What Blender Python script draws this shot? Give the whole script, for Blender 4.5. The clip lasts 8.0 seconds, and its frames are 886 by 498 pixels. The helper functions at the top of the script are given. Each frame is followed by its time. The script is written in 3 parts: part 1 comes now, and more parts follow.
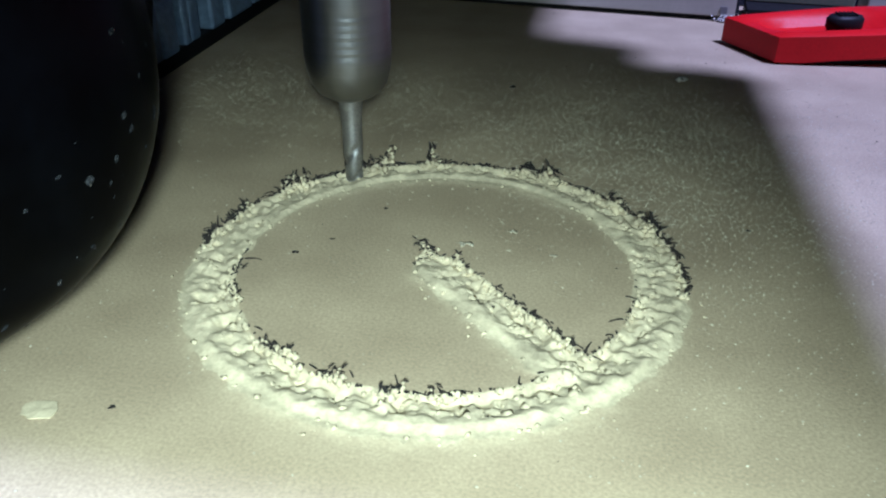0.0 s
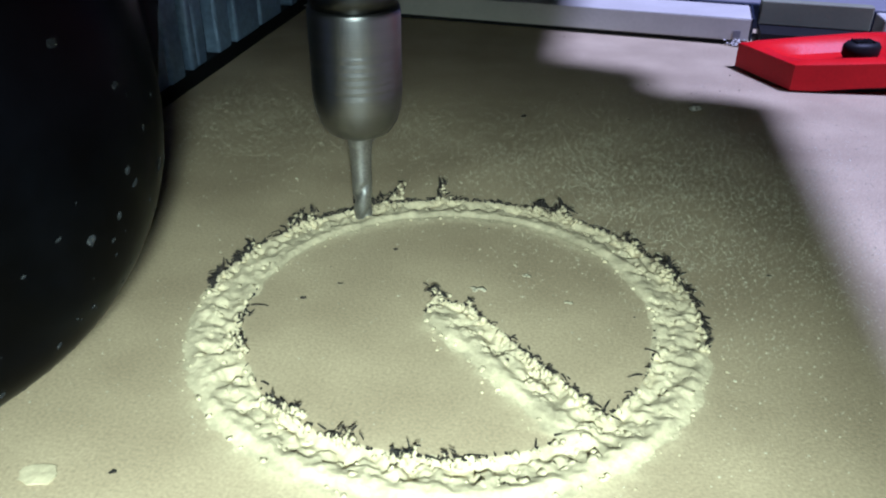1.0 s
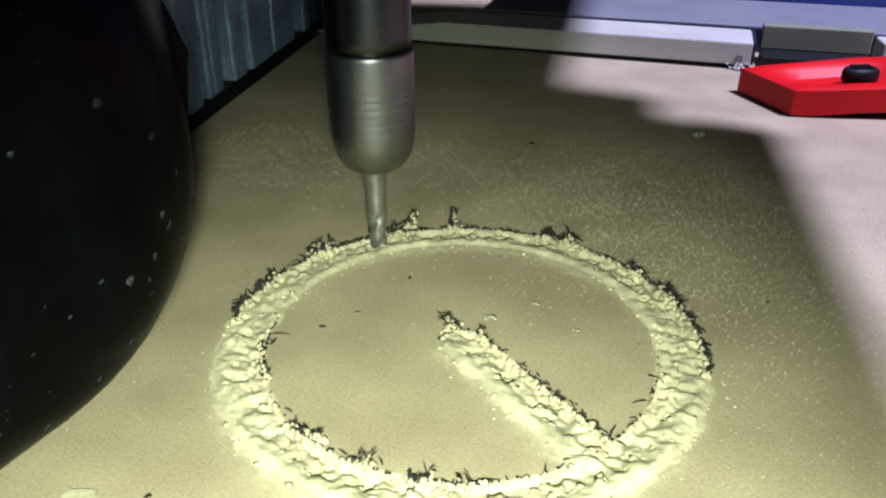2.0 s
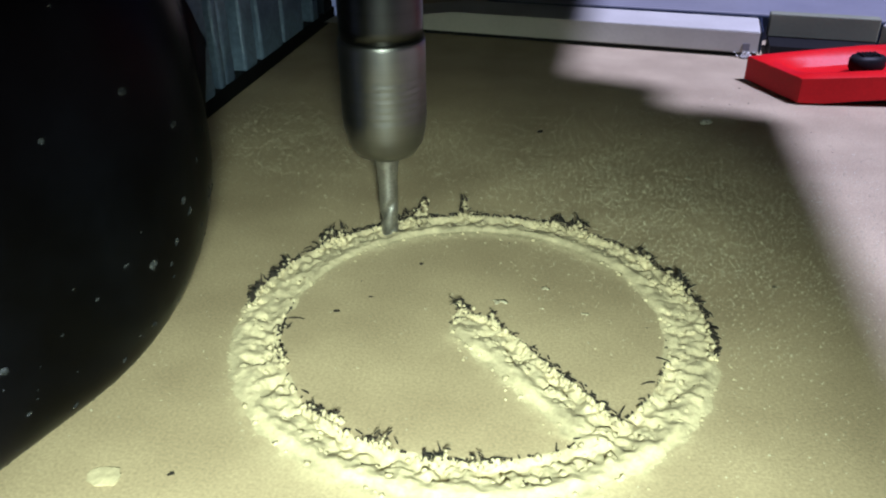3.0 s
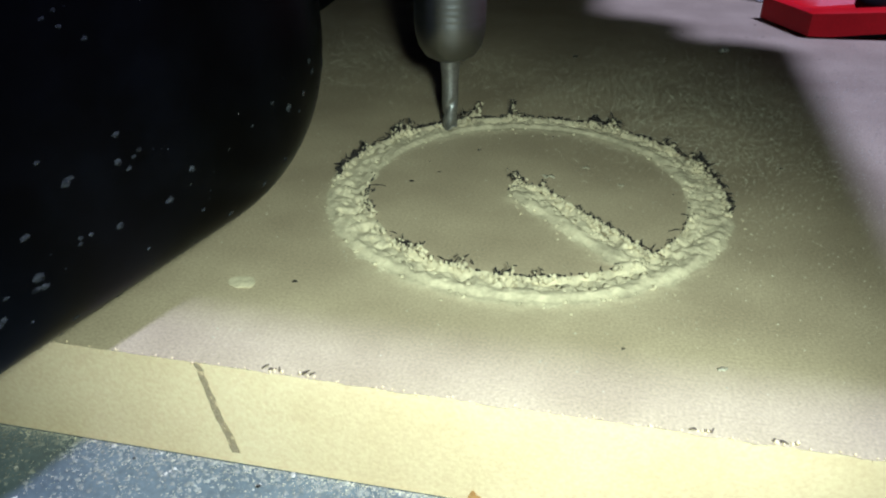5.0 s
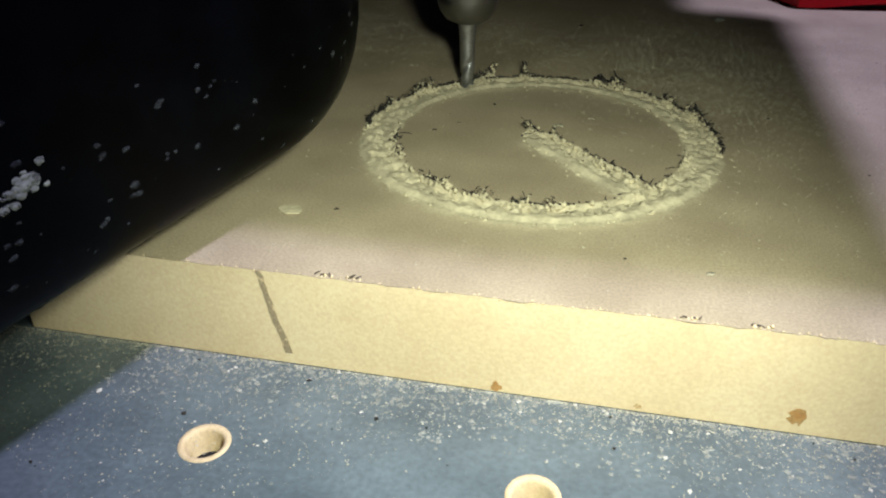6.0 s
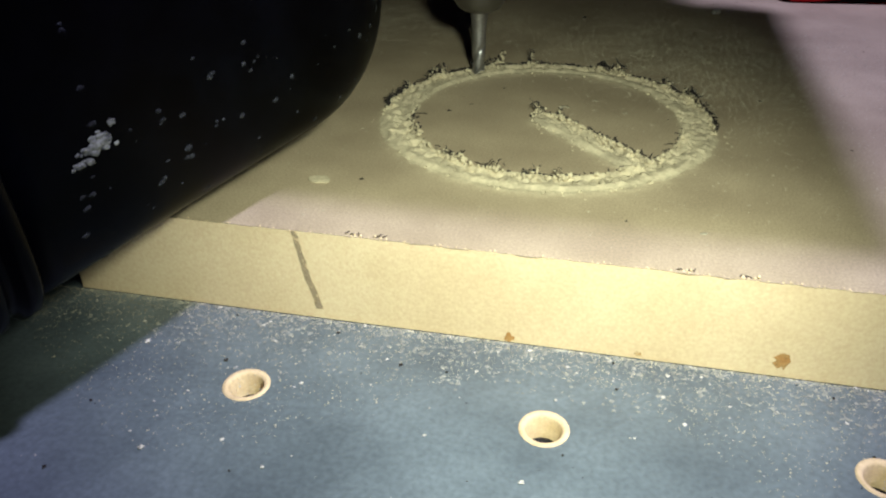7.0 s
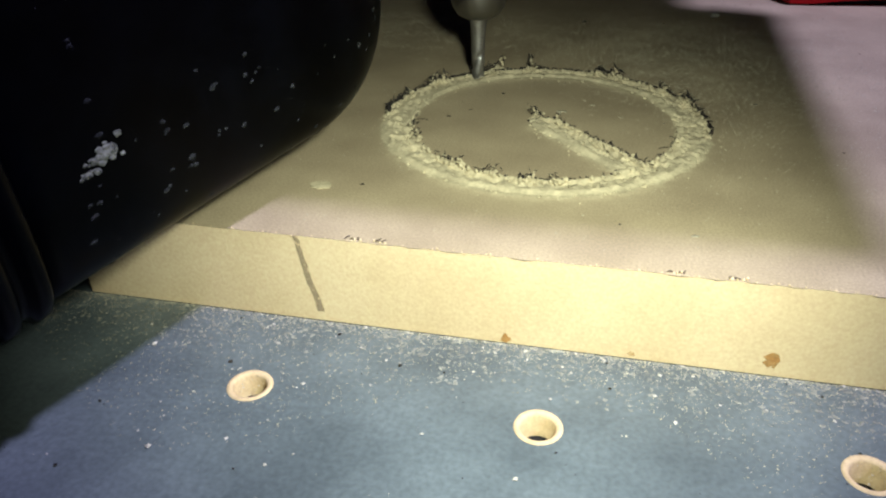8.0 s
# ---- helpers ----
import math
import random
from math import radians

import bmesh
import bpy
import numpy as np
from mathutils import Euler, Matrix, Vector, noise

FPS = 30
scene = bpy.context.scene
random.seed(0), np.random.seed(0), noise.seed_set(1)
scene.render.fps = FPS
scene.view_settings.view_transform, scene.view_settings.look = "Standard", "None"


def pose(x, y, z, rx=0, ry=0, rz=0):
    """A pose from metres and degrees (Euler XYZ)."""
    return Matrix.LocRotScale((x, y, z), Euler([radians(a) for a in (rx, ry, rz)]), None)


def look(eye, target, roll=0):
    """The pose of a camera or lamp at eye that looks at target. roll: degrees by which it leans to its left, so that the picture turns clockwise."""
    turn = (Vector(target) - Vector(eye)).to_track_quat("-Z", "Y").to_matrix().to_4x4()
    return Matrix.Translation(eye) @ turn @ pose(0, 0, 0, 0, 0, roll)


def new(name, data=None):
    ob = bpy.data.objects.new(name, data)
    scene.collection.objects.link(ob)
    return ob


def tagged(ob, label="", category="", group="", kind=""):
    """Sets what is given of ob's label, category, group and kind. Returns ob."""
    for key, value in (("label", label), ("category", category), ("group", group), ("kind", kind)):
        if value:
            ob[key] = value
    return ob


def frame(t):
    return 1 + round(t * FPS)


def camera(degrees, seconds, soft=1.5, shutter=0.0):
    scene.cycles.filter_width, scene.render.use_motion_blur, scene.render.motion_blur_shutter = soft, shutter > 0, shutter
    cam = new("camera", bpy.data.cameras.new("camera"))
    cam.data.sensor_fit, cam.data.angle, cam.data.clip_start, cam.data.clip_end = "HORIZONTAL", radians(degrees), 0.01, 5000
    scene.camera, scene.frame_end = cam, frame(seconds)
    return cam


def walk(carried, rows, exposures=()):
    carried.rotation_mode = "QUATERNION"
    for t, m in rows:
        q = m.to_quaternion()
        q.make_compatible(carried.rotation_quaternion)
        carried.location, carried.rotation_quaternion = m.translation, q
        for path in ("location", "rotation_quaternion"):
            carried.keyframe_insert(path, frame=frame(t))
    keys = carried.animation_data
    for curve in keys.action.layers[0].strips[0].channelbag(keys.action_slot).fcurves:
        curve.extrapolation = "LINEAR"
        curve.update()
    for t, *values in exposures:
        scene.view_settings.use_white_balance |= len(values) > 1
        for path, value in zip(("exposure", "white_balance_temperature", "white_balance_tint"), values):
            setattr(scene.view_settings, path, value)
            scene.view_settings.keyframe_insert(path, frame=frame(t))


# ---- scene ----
cam = camera(58.2, 8.0, soft=2.2)
PATH = [
    (0, (0.0878, 0.1297, 0.0595), (-0.2075, 1.8308, -0.9500), 0.40),
    (0.5, (0.0876, 0.1343, 0.0621), (-0.2137, 1.8345, -0.9472), 0.29),
    (1, (0.0857, 0.1351, 0.0627), (-0.2217, 1.8423, -0.9328), 0.45),
    (1.5, (0.0857, 0.1332, 0.0666), (-0.2334, 1.8532, -0.9028), 0.20),
    (3, (0.0852, 0.1292, 0.0685), (-0.2566, 1.8315, -0.9241), -0.53),
    (3.5, (0.0846, 0.1250, 0.0676), (-0.2639, 1.8166, -0.9410), -0.40),
    (4, (0.0835, 0.1161, 0.0684), (-0.2902, 1.7983, -0.9467), -1.12),
    (4.5, (0.0824, 0.1077, 0.0652), (-0.2796, 1.7858, -0.9610), -0.15),
    (6, (0.0832, 0.0790, 0.0639), (-0.2853, 1.7419, -0.9844), -0.46),
    (6.5, (0.0827, 0.0708, 0.0659), (-0.2819, 1.7278, -0.9932), -0.17),
    (7, (0.0833, 0.0652, 0.0647), (-0.2875, 1.7304, -0.9791), -0.43),
    (7.5, (0.0829, 0.0626, 0.0656), (-0.2810, 1.7224, -0.9892), 0.05),
    (8, (0.0858, 0.0630, 0.0669), (-0.3079, 1.7239, -0.9753), -1.16),
]
EXPOSURES = [(0, -0.25, 4900, 14), (1, 0.06, 5100, 12), (1.5, 0.22, 5800, 7), (3, 0.08, 5700, 5), (3.5, -0.10, 5500, 4), (4.5, -0.58, 5100, 6), (6, -1.00, 5900, 16), (8, -0.88, 6050, 17)]
walk(cam, [(t, look(eye, target, roll)) for t, eye, target, roll in PATH], EXPOSURES)

# ---- world and lights ----
world = bpy.data.worlds.new("dim_workshop")
scene.world = world
world.use_nodes = True
world.node_tree.nodes["Background"].inputs[0].default_value = (0.25, 0.32, 0.45, 1)
world.node_tree.nodes["Background"].inputs[1].default_value = 0.01


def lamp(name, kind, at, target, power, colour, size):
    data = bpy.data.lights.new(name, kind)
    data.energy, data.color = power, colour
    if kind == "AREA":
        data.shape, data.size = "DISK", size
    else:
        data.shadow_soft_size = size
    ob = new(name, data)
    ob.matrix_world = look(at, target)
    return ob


ROOM_LAMP = (0.60, 0.15, 1.30)
# Flash beside the lens, held at the camera's mean position; no lamp body.
FLASH_AT = (0.0970, 0.100, 0.074)
lamp("ceiling_lamp_light", "AREA", ROOM_LAMP, (0.1, 0.25, 0), 44.0, (0.72, 0.67, 1.0), 0.10)
flash = lamp("flash_light", "SPOT", FLASH_AT, (0.074, 0.166, 0), 2.5, (0.93, 1.0, 0.74), 0.006)
flash.data.spot_size, flash.data.spot_blend = radians(80), 1.0


# ---- materials ----
def material(name, colour, rough=0.6, metal=0.0, second=None, scale=40.0, fine=900.0, bump=0.15, amount=0.5, distance=0.0004, stretch=None):
    """A surface with a broad mottle, a fine grain and a fine relief. Scales are per metre."""
    m = bpy.data.materials.new(name)
    m.use_nodes = True
    t = m.node_tree
    b = t.nodes["Principled BSDF"]
    b.inputs["Roughness"].default_value, b.inputs["Metallic"].default_value = rough, metal
    co = t.nodes.new("ShaderNodeTexCoord")
    big, small = t.nodes.new("ShaderNodeTexNoise"), t.nodes.new("ShaderNodeTexNoise")
    for n, sc, det in ((big, scale, 5), (small, fine, 4)):
        n.inputs["Scale"].default_value, n.inputs["Detail"].default_value = sc, det
        if stretch:
            mp = t.nodes.new("ShaderNodeMapping")
            mp.inputs["Scale"].default_value = stretch
            t.links.new(co.outputs["Object"], mp.inputs["Vector"])
            t.links.new(mp.outputs["Vector"], n.inputs["Vector"])
        else:
            t.links.new(co.outputs["Object"], n.inputs["Vector"])
    second = second or tuple(c * 0.72 for c in colour)
    ramp = t.nodes.new("ShaderNodeValToRGB")
    ramp.color_ramp.elements[0].position, ramp.color_ramp.elements[1].position = 0.35, 0.68
    ramp.color_ramp.elements[0].color, ramp.color_ramp.elements[1].color = (*second, 1), (*colour, 1)
    t.links.new(big.outputs["Fac"], ramp.inputs["Fac"])
    mix = t.nodes.new("ShaderNodeMix")
    mix.data_type, mix.blend_type = "RGBA", "OVERLAY"
    mix.inputs[0].default_value = amount
    t.links.new(ramp.outputs["Color"], mix.inputs[6])
    t.links.new(small.outputs["Fac"], mix.inputs[7])
    t.links.new(mix.outputs[2], b.inputs["Base Color"])
    bp = t.nodes.new("ShaderNodeBump")
    bp.inputs["Strength"].default_value, bp.inputs["Distance"].default_value = bump, distance
    t.links.new(small.outputs["Fac"], bp.inputs["Height"])
    t.links.new(bp.outputs["Normal"], b.inputs["Normal"])
    return m


SKIN = material("board_skin", (0.390, 0.318, 0.202), 0.60, second=(0.288, 0.230, 0.144), scale=48, fine=2400, bump=0.28, amount=0.45, distance=0.00025)
GRAIN = material("pale_grain", (0.56, 0.52, 0.39), 0.9, second=(0.40, 0.37, 0.27), scale=900, fine=2500, bump=0.2)
RAW = material("raw_fibreboard", (0.58, 0.505, 0.325), 0.95, second=(0.37, 0.32, 0.205), scale=240, fine=1500, bump=0.4, amount=0.35, distance=0.0003)
SAWDUST = material("fine_sawdust", (0.42, 0.385, 0.275), 0.9, scale=300, fine=2000, bump=0.2)
CUT = material("sawn_edge", (0.66, 0.525, 0.325), 0.85, second=(0.595, 0.460, 0.275), scale=60, fine=1800, bump=0.2, amount=0.25, distance=0.0002)
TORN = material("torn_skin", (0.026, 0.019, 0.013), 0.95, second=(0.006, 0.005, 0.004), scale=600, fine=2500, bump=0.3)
RIM = material("worn_hole_rim", (0.54, 0.42, 0.245), 0.9, second=(0.44, 0.33, 0.18), scale=400, fine=2200, bump=0.2, amount=0.25)
FLAP = material("brown_flap", (0.095, 0.070, 0.045), 0.9, second=(0.05, 0.037, 0.025), scale=600, fine=2500, bump=0.3)
LAMINATE = material("grey_laminate", (0.102, 0.127, 0.133), 0.40, second=(0.064, 0.081, 0.087), scale=55, fine=1200, bump=0.15, amount=0.4)
STEEL = material("spindle_steel", (0.23, 0.23, 0.225), 0.37, 1.0, second=(0.19, 0.19, 0.185), scale=60, fine=600, bump=0.12, amount=0.12, stretch=(0.02, 0.02, 6))
SHAFT = material("dark_spindle_steel", (0.085, 0.085, 0.082), 0.34, 1.0, second=(0.06, 0.06, 0.058), scale=60, fine=600, bump=0.10, amount=0.12, stretch=(0.02, 0.02, 6))
BIT = material("carbide_bit", (0.38, 0.38, 0.37), 0.36, 0.9, scale=400, fine=2500, bump=0.2)
BLACK = material("black_plastic", (0.0009, 0.0012, 0.0020), 0.30, second=(0.0002, 0.0003, 0.0006), scale=120, fine=700, bump=0.03)
CAKED = material("caked_dust", (0.27, 0.28, 0.25), 0.95, second=(0.10, 0.105, 0.095), scale=700, fine=2500, bump=0.5)
SPECK = material("grey_dust", (0.026, 0.029, 0.032), 0.95, scale=400, fine=2000, bump=0.5)
CHAR = material("burnt_stain", (0.34, 0.17, 0.05), 0.9, second=(0.50, 0.31, 0.11), scale=500, fine=2000, bump=0.2)
GREY = material("grey_paint", (0.19, 0.19, 0.205), 0.5, second=(0.155, 0.155, 0.17), scale=40, fine=700, bump=0.1, amount=0.10)
OLIVE = material("olive_paint", (0.19, 0.20, 0.13), 0.6, second=(0.16, 0.17, 0.11), scale=60, fine=900, bump=0.1, amount=0.12)
DRIFT = material("grey_sawdust", (0.215, 0.22, 0.185), 0.95, second=(0.13, 0.135, 0.12), scale=300, fine=2000, bump=0.3)
DUST = material("pale_dust", (0.44, 0.42, 0.36), 0.95, scale=400, fine=2000, bump=0.5)
RED = material("red_plastic", (0.52, 0.005, 0.009), 0.42, second=(0.43, 0.004, 0.007), scale=60, fine=1500, bump=0.1, amount=0.2)
DARK = material("dark_rubber", (0.012, 0.012, 0.013), 0.5)
PALE = material("painted_timber", (0.47, 0.455, 0.40), 0.6, second=(0.40, 0.385, 0.335), scale=60, fine=900, bump=0.1, amount=0.10)
NAVY = material("navy_metal", (0.018, 0.026, 0.045), 0.4, 0.3)
BLUEGREY = material("blue_grey_metal", (0.24, 0.34, 0.48), 0.35, 0.2, second=(0.14, 0.20, 0.31), scale=60, fine=700, bump=0.1)
WALL = material("workshop_plaster", (0.05, 0.05, 0.05), 0.9, scale=4, fine=90, bump=0.2, distance=0.002)
CONCRETE = material("concrete_floor", (0.10, 0.095, 0.09), 0.8, scale=5, fine=120, bump=0.3, distance=0.002)
BLUE = material("blue_plastic", (0.05, 0.08, 0.30), 0.4)
YELLOW = material("yellow_plastic", (0.45, 0.42, 0.03), 0.5)

for mat, gloss in ((BLACK, 0.035), (RED, 0.20), (DARK, 0.15)):
    mat.node_tree.nodes["Principled BSDF"].inputs["Specular IOR Level"].default_value = gloss


def powdered(mat, powder):
    """Lets fine sawdust lie over a surface, as thick as the mesh's "dust" layer says, broken up by a grain."""
    t = mat.node_tree
    b = t.nodes["Principled BSDF"]
    under = b.inputs["Base Color"].links[0].from_socket
    layer, co, n = t.nodes.new("ShaderNodeAttribute"), t.nodes.new("ShaderNodeTexCoord"), t.nodes.new("ShaderNodeTexNoise")
    layer.attribute_name = "dust"
    n.inputs["Scale"].default_value, n.inputs["Detail"].default_value = 900, 4
    edge, mix = t.nodes.new("ShaderNodeMath"), t.nodes.new("ShaderNodeMix")
    edge.operation, edge.use_clamp = "MULTIPLY_ADD", True
    mix.data_type = "RGBA"
    mix.inputs[7].default_value = (*powder, 1)
    spread = t.nodes.new("ShaderNodeMath")
    spread.operation, spread.inputs[1].default_value = "MULTIPLY", 1.7
    t.links.new(co.outputs["Object"], n.inputs["Vector"])
    t.links.new(layer.outputs["Fac"], spread.inputs[0])
    t.links.new(spread.outputs[0], edge.inputs[0])
    t.links.new(n.outputs["Fac"], edge.inputs[1])
    edge.inputs[2].default_value = 0.0
    t.links.new(edge.outputs[0], mix.inputs[0])
    t.links.new(under, mix.inputs[6])
    t.links.new(mix.outputs[2], b.inputs["Base Color"])


powdered(SKIN, (0.58, 0.505, 0.325))


def worn(mat, scale, low, high):
    """Lets a thin mark break up over the surface that it lies on."""
    t = mat.node_tree
    co, n, r = t.nodes.new("ShaderNodeTexCoord"), t.nodes.new("ShaderNodeTexNoise"), t.nodes.new("ShaderNodeMapRange")
    n.inputs["Scale"].default_value, n.inputs["Detail"].default_value = scale, 5
    r.inputs["From Min"].default_value, r.inputs["From Max"].default_value = low, high
    t.links.new(co.outputs["Object"], n.inputs["Vector"])
    t.links.new(n.outputs["Fac"], r.inputs["Value"])
    t.links.new(r.outputs["Result"], t.nodes["Principled BSDF"].inputs["Alpha"])
    return mat


GRAPHITE = worn(material("graphite", (0.25, 0.195, 0.125), 0.8, second=(0.38, 0.295, 0.18), scale=900, fine=3000), 900, 0.25, 0.60)
worn(CHAR, 500, 0.22, 0.58)
worn(SPECK, 1100, 0.30, 0.72)
worn(CAKED, 900, 0.22, 0.52)


# ---- helpers for meshes ----
def part(name, bm, mat, parent=None, label="", smooth=False):
    me = bpy.data.meshes.new(name)
    bm.normal_update()
    bm.to_mesh(me)
    bm.free()
    for m in mat if isinstance(mat, (list, tuple)) else (mat,):
        me.materials.append(m)
    if smooth:
        for p in me.polygons:
            p.use_smooth = True
    ob = new(name, me)
    if parent is not None:
        ob.parent = parent
    if label:
        ob["label"] = label
    return ob


def thing(name, at, label, category, turn=0, group="", kind=""):
    ob = new(name)
    ob.empty_display_size = 0.02
    ob.matrix_world = pose(*at, 0, 0, turn)
    return tagged(ob, label, category, group, kind)


def box(bm, x0, x1, y0, y1, z0, z1, bevel=0.0, segments=2):
    made = bmesh.ops.create_cube(bm, size=1)
    for v in made["verts"]:
        v.co = Vector(((x0 + x1) / 2 + v.co.x * (x1 - x0), (y0 + y1) / 2 + v.co.y * (y1 - y0), (z0 + z1) / 2 + v.co.z * (z1 - z0)))
    if bevel:
        edges = list({e for v in made["verts"] for e in v.link_edges})
        bmesh.ops.bevel(bm, geom=edges, offset=bevel, segments=segments, affect="EDGES", profile=0.5)
    return bm


def lathe(bm, profile, n=48, wobble=None):
    """A turned body round z from (radius, height) pairs, closed where the radius is 0."""
    rings = []
    for r, z in profile:
        if r <= 0:
            rings.append([bm.verts.new((0, 0, z))])
        else:
            rings.append([bm.verts.new((r * math.cos(2 * math.pi * k / n), r * math.sin(2 * math.pi * k / n), z)) for k in range(n)])
    for a, b in zip(rings, rings[1:]):
        for k in range(n):
            l = (k + 1) % n
            q = [a[k % len(a)], a[l % len(a)], b[l % len(b)], b[k % len(b)]]
            q = list(dict.fromkeys(q))
            if len(q) > 2:
                bm.faces.new(q)
    return bm


# ---- the room ----
def slab(name, x0, x1, y0, y1, z0, z1, mat, label, category):
    ob = part(name, box(bmesh.new(), x0, x1, y0, y1, z0, z1), mat)
    return tagged(ob, label, category, kind="structure")


slab("floor", -2.2, 2.4, -2.2, 2.8, -0.92, -0.87, CONCRETE, "grey concrete workshop floor", "floor")
slab("ceiling", -2.2, 2.4, -2.2, 2.8, 1.62, 1.70, WALL, "plain plastered workshop ceiling", "ceiling")
slab("wall_west", -2.3, -2.2, -2.2, 2.8, -0.92, 1.70, WALL, "plain plastered workshop wall", "wall")
slab("wall_east", 2.4, 2.5, -2.2, 2.8, -0.92, 1.70, WALL, "plain plastered workshop wall", "wall")
slab("wall_north", -2.3, 2.5, 2.8, 2.9, -0.92, 1.70, WALL, "plain plastered workshop wall", "wall")
slab("wall_south", -2.3, 2.5, -2.3, -2.2, -0.92, 1.70, WALL, "plain plastered workshop wall", "wall")

BED = -0.0173  # top of the machine bed; the board's top is z = 0

bench = thing("workbench", (0.1, 0.35, -0.87), "plain wooden workbench under the machine bed", "workbench")
part("tabletop", box(bmesh.new(), -0.75, 0.85, -0.75, 0.75, 0.775, 0.83, 0.004), CUT, bench)
for sx in (-0.68, 0.78):
    for sy in (-0.68, 0.68):
        part("leg", box(bmesh.new(), sx - 0.035, sx + 0.035, sy - 0.035, sy + 0.035, 0, 0.775, 0.003), CUT, bench)


lamp_body = thing("ceiling_lamp", (0.60, 0.15, 1.32), "plain white round lamp under the ceiling", "lamp")
part("housing", lathe(bmesh.new(), [(0.0, 0.02), (0.09, 0.02), (0.10, 0.01), (0.09, 0.0), (0.05, 0.0), (0.0, 0.005)], 40), PALE, lamp_body, "", True)
part("stem", lathe(bmesh.new(), [(0.0, 0.02), (0.01, 0.02), (0.01, 0.30), (0.0, 0.30)], 16), PALE, lamp_body, "", True)

# ---- machine bed with its countersunk holes ----
HOLES = [(0.033, 0.1505), (0.079, 0.1505), (0.1245, 0.1505)]


def machine_bed():
    bed = thing("machine_bed", (0, 0, 0), "grey laminated machine bed dusted with sawdust, with drilled holes", "machine bed", kind="structure")
    h, r, n = 0.008, 0.0036, 32
    xs = [-0.40] + [x + d for x, _ in HOLES for d in (-h, h)] + [0.60]
    ys = [-0.30, HOLES[0][1] - h, HOLES[0][1] + h, 0.75]
    bm = bmesh.new()
    grid = [[bm.verts.new((x, y, BED)) for y in ys] for x in xs]
    for i in range(len(xs) - 1):
        for j in range(len(ys) - 1):
            q = [grid[i][j], grid[i + 1][j], grid[i + 1][j + 1], grid[i][j + 1]]
            if j == 1 and i % 2 == 1:
                cx, cy = HOLES[i // 2]
                ring = [bm.verts.new((cx + r * math.cos(2 * math.pi * (k + 0.5) / n - 3 * math.pi / 4), cy + r * math.sin(2 * math.pi * (k + 0.5) / n - 3 * math.pi / 4), BED)) for k in range(n)]
                low = [bm.verts.new((v.co.x, v.co.y, BED - 0.022)) for v in ring]
                m = n // 4
                for c in range(4):
                    run = ring[c * m:(c + 1) * m]
                    bm.faces.new([q[c], q[(c + 1) % 4], *run[::-1]])
                    bm.faces.new([q[c], run[0], ring[c * m - 1]])
                for k in range(n):
                    l = (k + 1) % n
                    bm.faces.new([ring[k], ring[l], low[l], low[k]])
            else:
                bm.faces.new(q)
    edge = [e for e in bm.edges if e.is_boundary and all(v.co.z > BED - 0.001 for v in e.verts)]
    made = bmesh.ops.extrude_edge_only(bm, edges=edge)
    for v in made["geom"]:
        if isinstance(v, bmesh.types.BMVert):
            v.co.z = BED - 0.022
    bmesh.ops.recalc_face_normals(bm, faces=bm.faces[:])
    part("panel", bm, LAMINATE, bed)
    for cx, cy in HOLES:
        rim = part("countersink", lathe(bmesh.new(), [(0.0037, 0.0000), (0.0036, 0.0002), (0.0029, 0.0001), (0.0026, -0.0003), (0.0025, -0.0060)], 32), RIM, bed, "pale bare rim of a countersunk hole", True)
        rim.location = (cx, cy, BED)
        # Near-black disc: the shade down in the hole is put into its colour.
        plug = part("hole_shade_disc", lathe(bmesh.new(), [(0.0, -0.0042), (0.0028, -0.0042), (0.0028, -0.0056), (0.0, -0.0056)], 32), DARK, bed, "dark disc that stands for the shade deep in the hole")
        plug.location = (cx, cy, BED)


machine_bed()

# ---- the board that is being carved ----
CX, CY, RX, RY, HALF = 0.0702, 0.2252, 0.0315, 0.0315, 0.0035
X0, X1, Y0, Y1 = -0.0075, 0.420, 0.1692, 0.640
ARM_A, ARM_B, ARM_HALF = Vector((0.0707, 0.2243)), Vector((0.0911, 0.2034)), 0.0036


def away(x, y):
    """Signed distance from the carved groove's edge, below 0 inside."""
    dx, dy = x - CX, y - CY
    k = math.hypot(dx / RX, dy / RY)
    g = math.hypot(dx / RX ** 2, dy / RY ** 2)
    ring = abs(k * (k - 1) / g if g > 1e-6 else RX) - HALF
    p, d = Vector((x, y)), ARM_B - ARM_A
    s = min(1, max(0, (p - ARM_A).dot(d) / d.dot(d)))
    return min(ring, (p - ARM_A - s * d).length - ARM_HALF)


def fluff(p):
    """Clumpy crumb pattern, about 0 to 1."""
    d = noise.voronoi(p * 460)[0][0]
    return 0.55 * max(0.0, 1 - 1.2 * d * d) + 0.45 * min(1.0, max(0.0, 0.5 + noise.noise(p * 620) + 0.3 * noise.noise(p * 1200)))


def across(x, y):
    """Where a point lies across its groove: -1 at the edge towards the front of the board, 1 at the far edge."""
    dx, dy = x - CX, y - CY
    k, g = math.hypot(dx / RX, dy / RY), math.hypot(dx / RX ** 2, dy / RY ** 2)
    off = k * (k - 1) / g if g > 1e-6 else -RX
    c_ring = max(-1.0, min(1.0, off / HALF)) * (dy / RY ** 2 / g if g > 1e-6 else 0)
    p, d = Vector((x, y)), ARM_B - ARM_A
    s = min(1, max(0, (p - ARM_A).dot(d) / d.dot(d)))
    e = p - ARM_A - s * d
    c_arm = e.y / max(ARM_HALF, e.length)
    w = max(0.0, min(1.0, 0.5 + ((e.length - ARM_HALF) - (abs(off) - HALF)) / 0.003))
    return w * c_ring + (1 - w) * c_arm


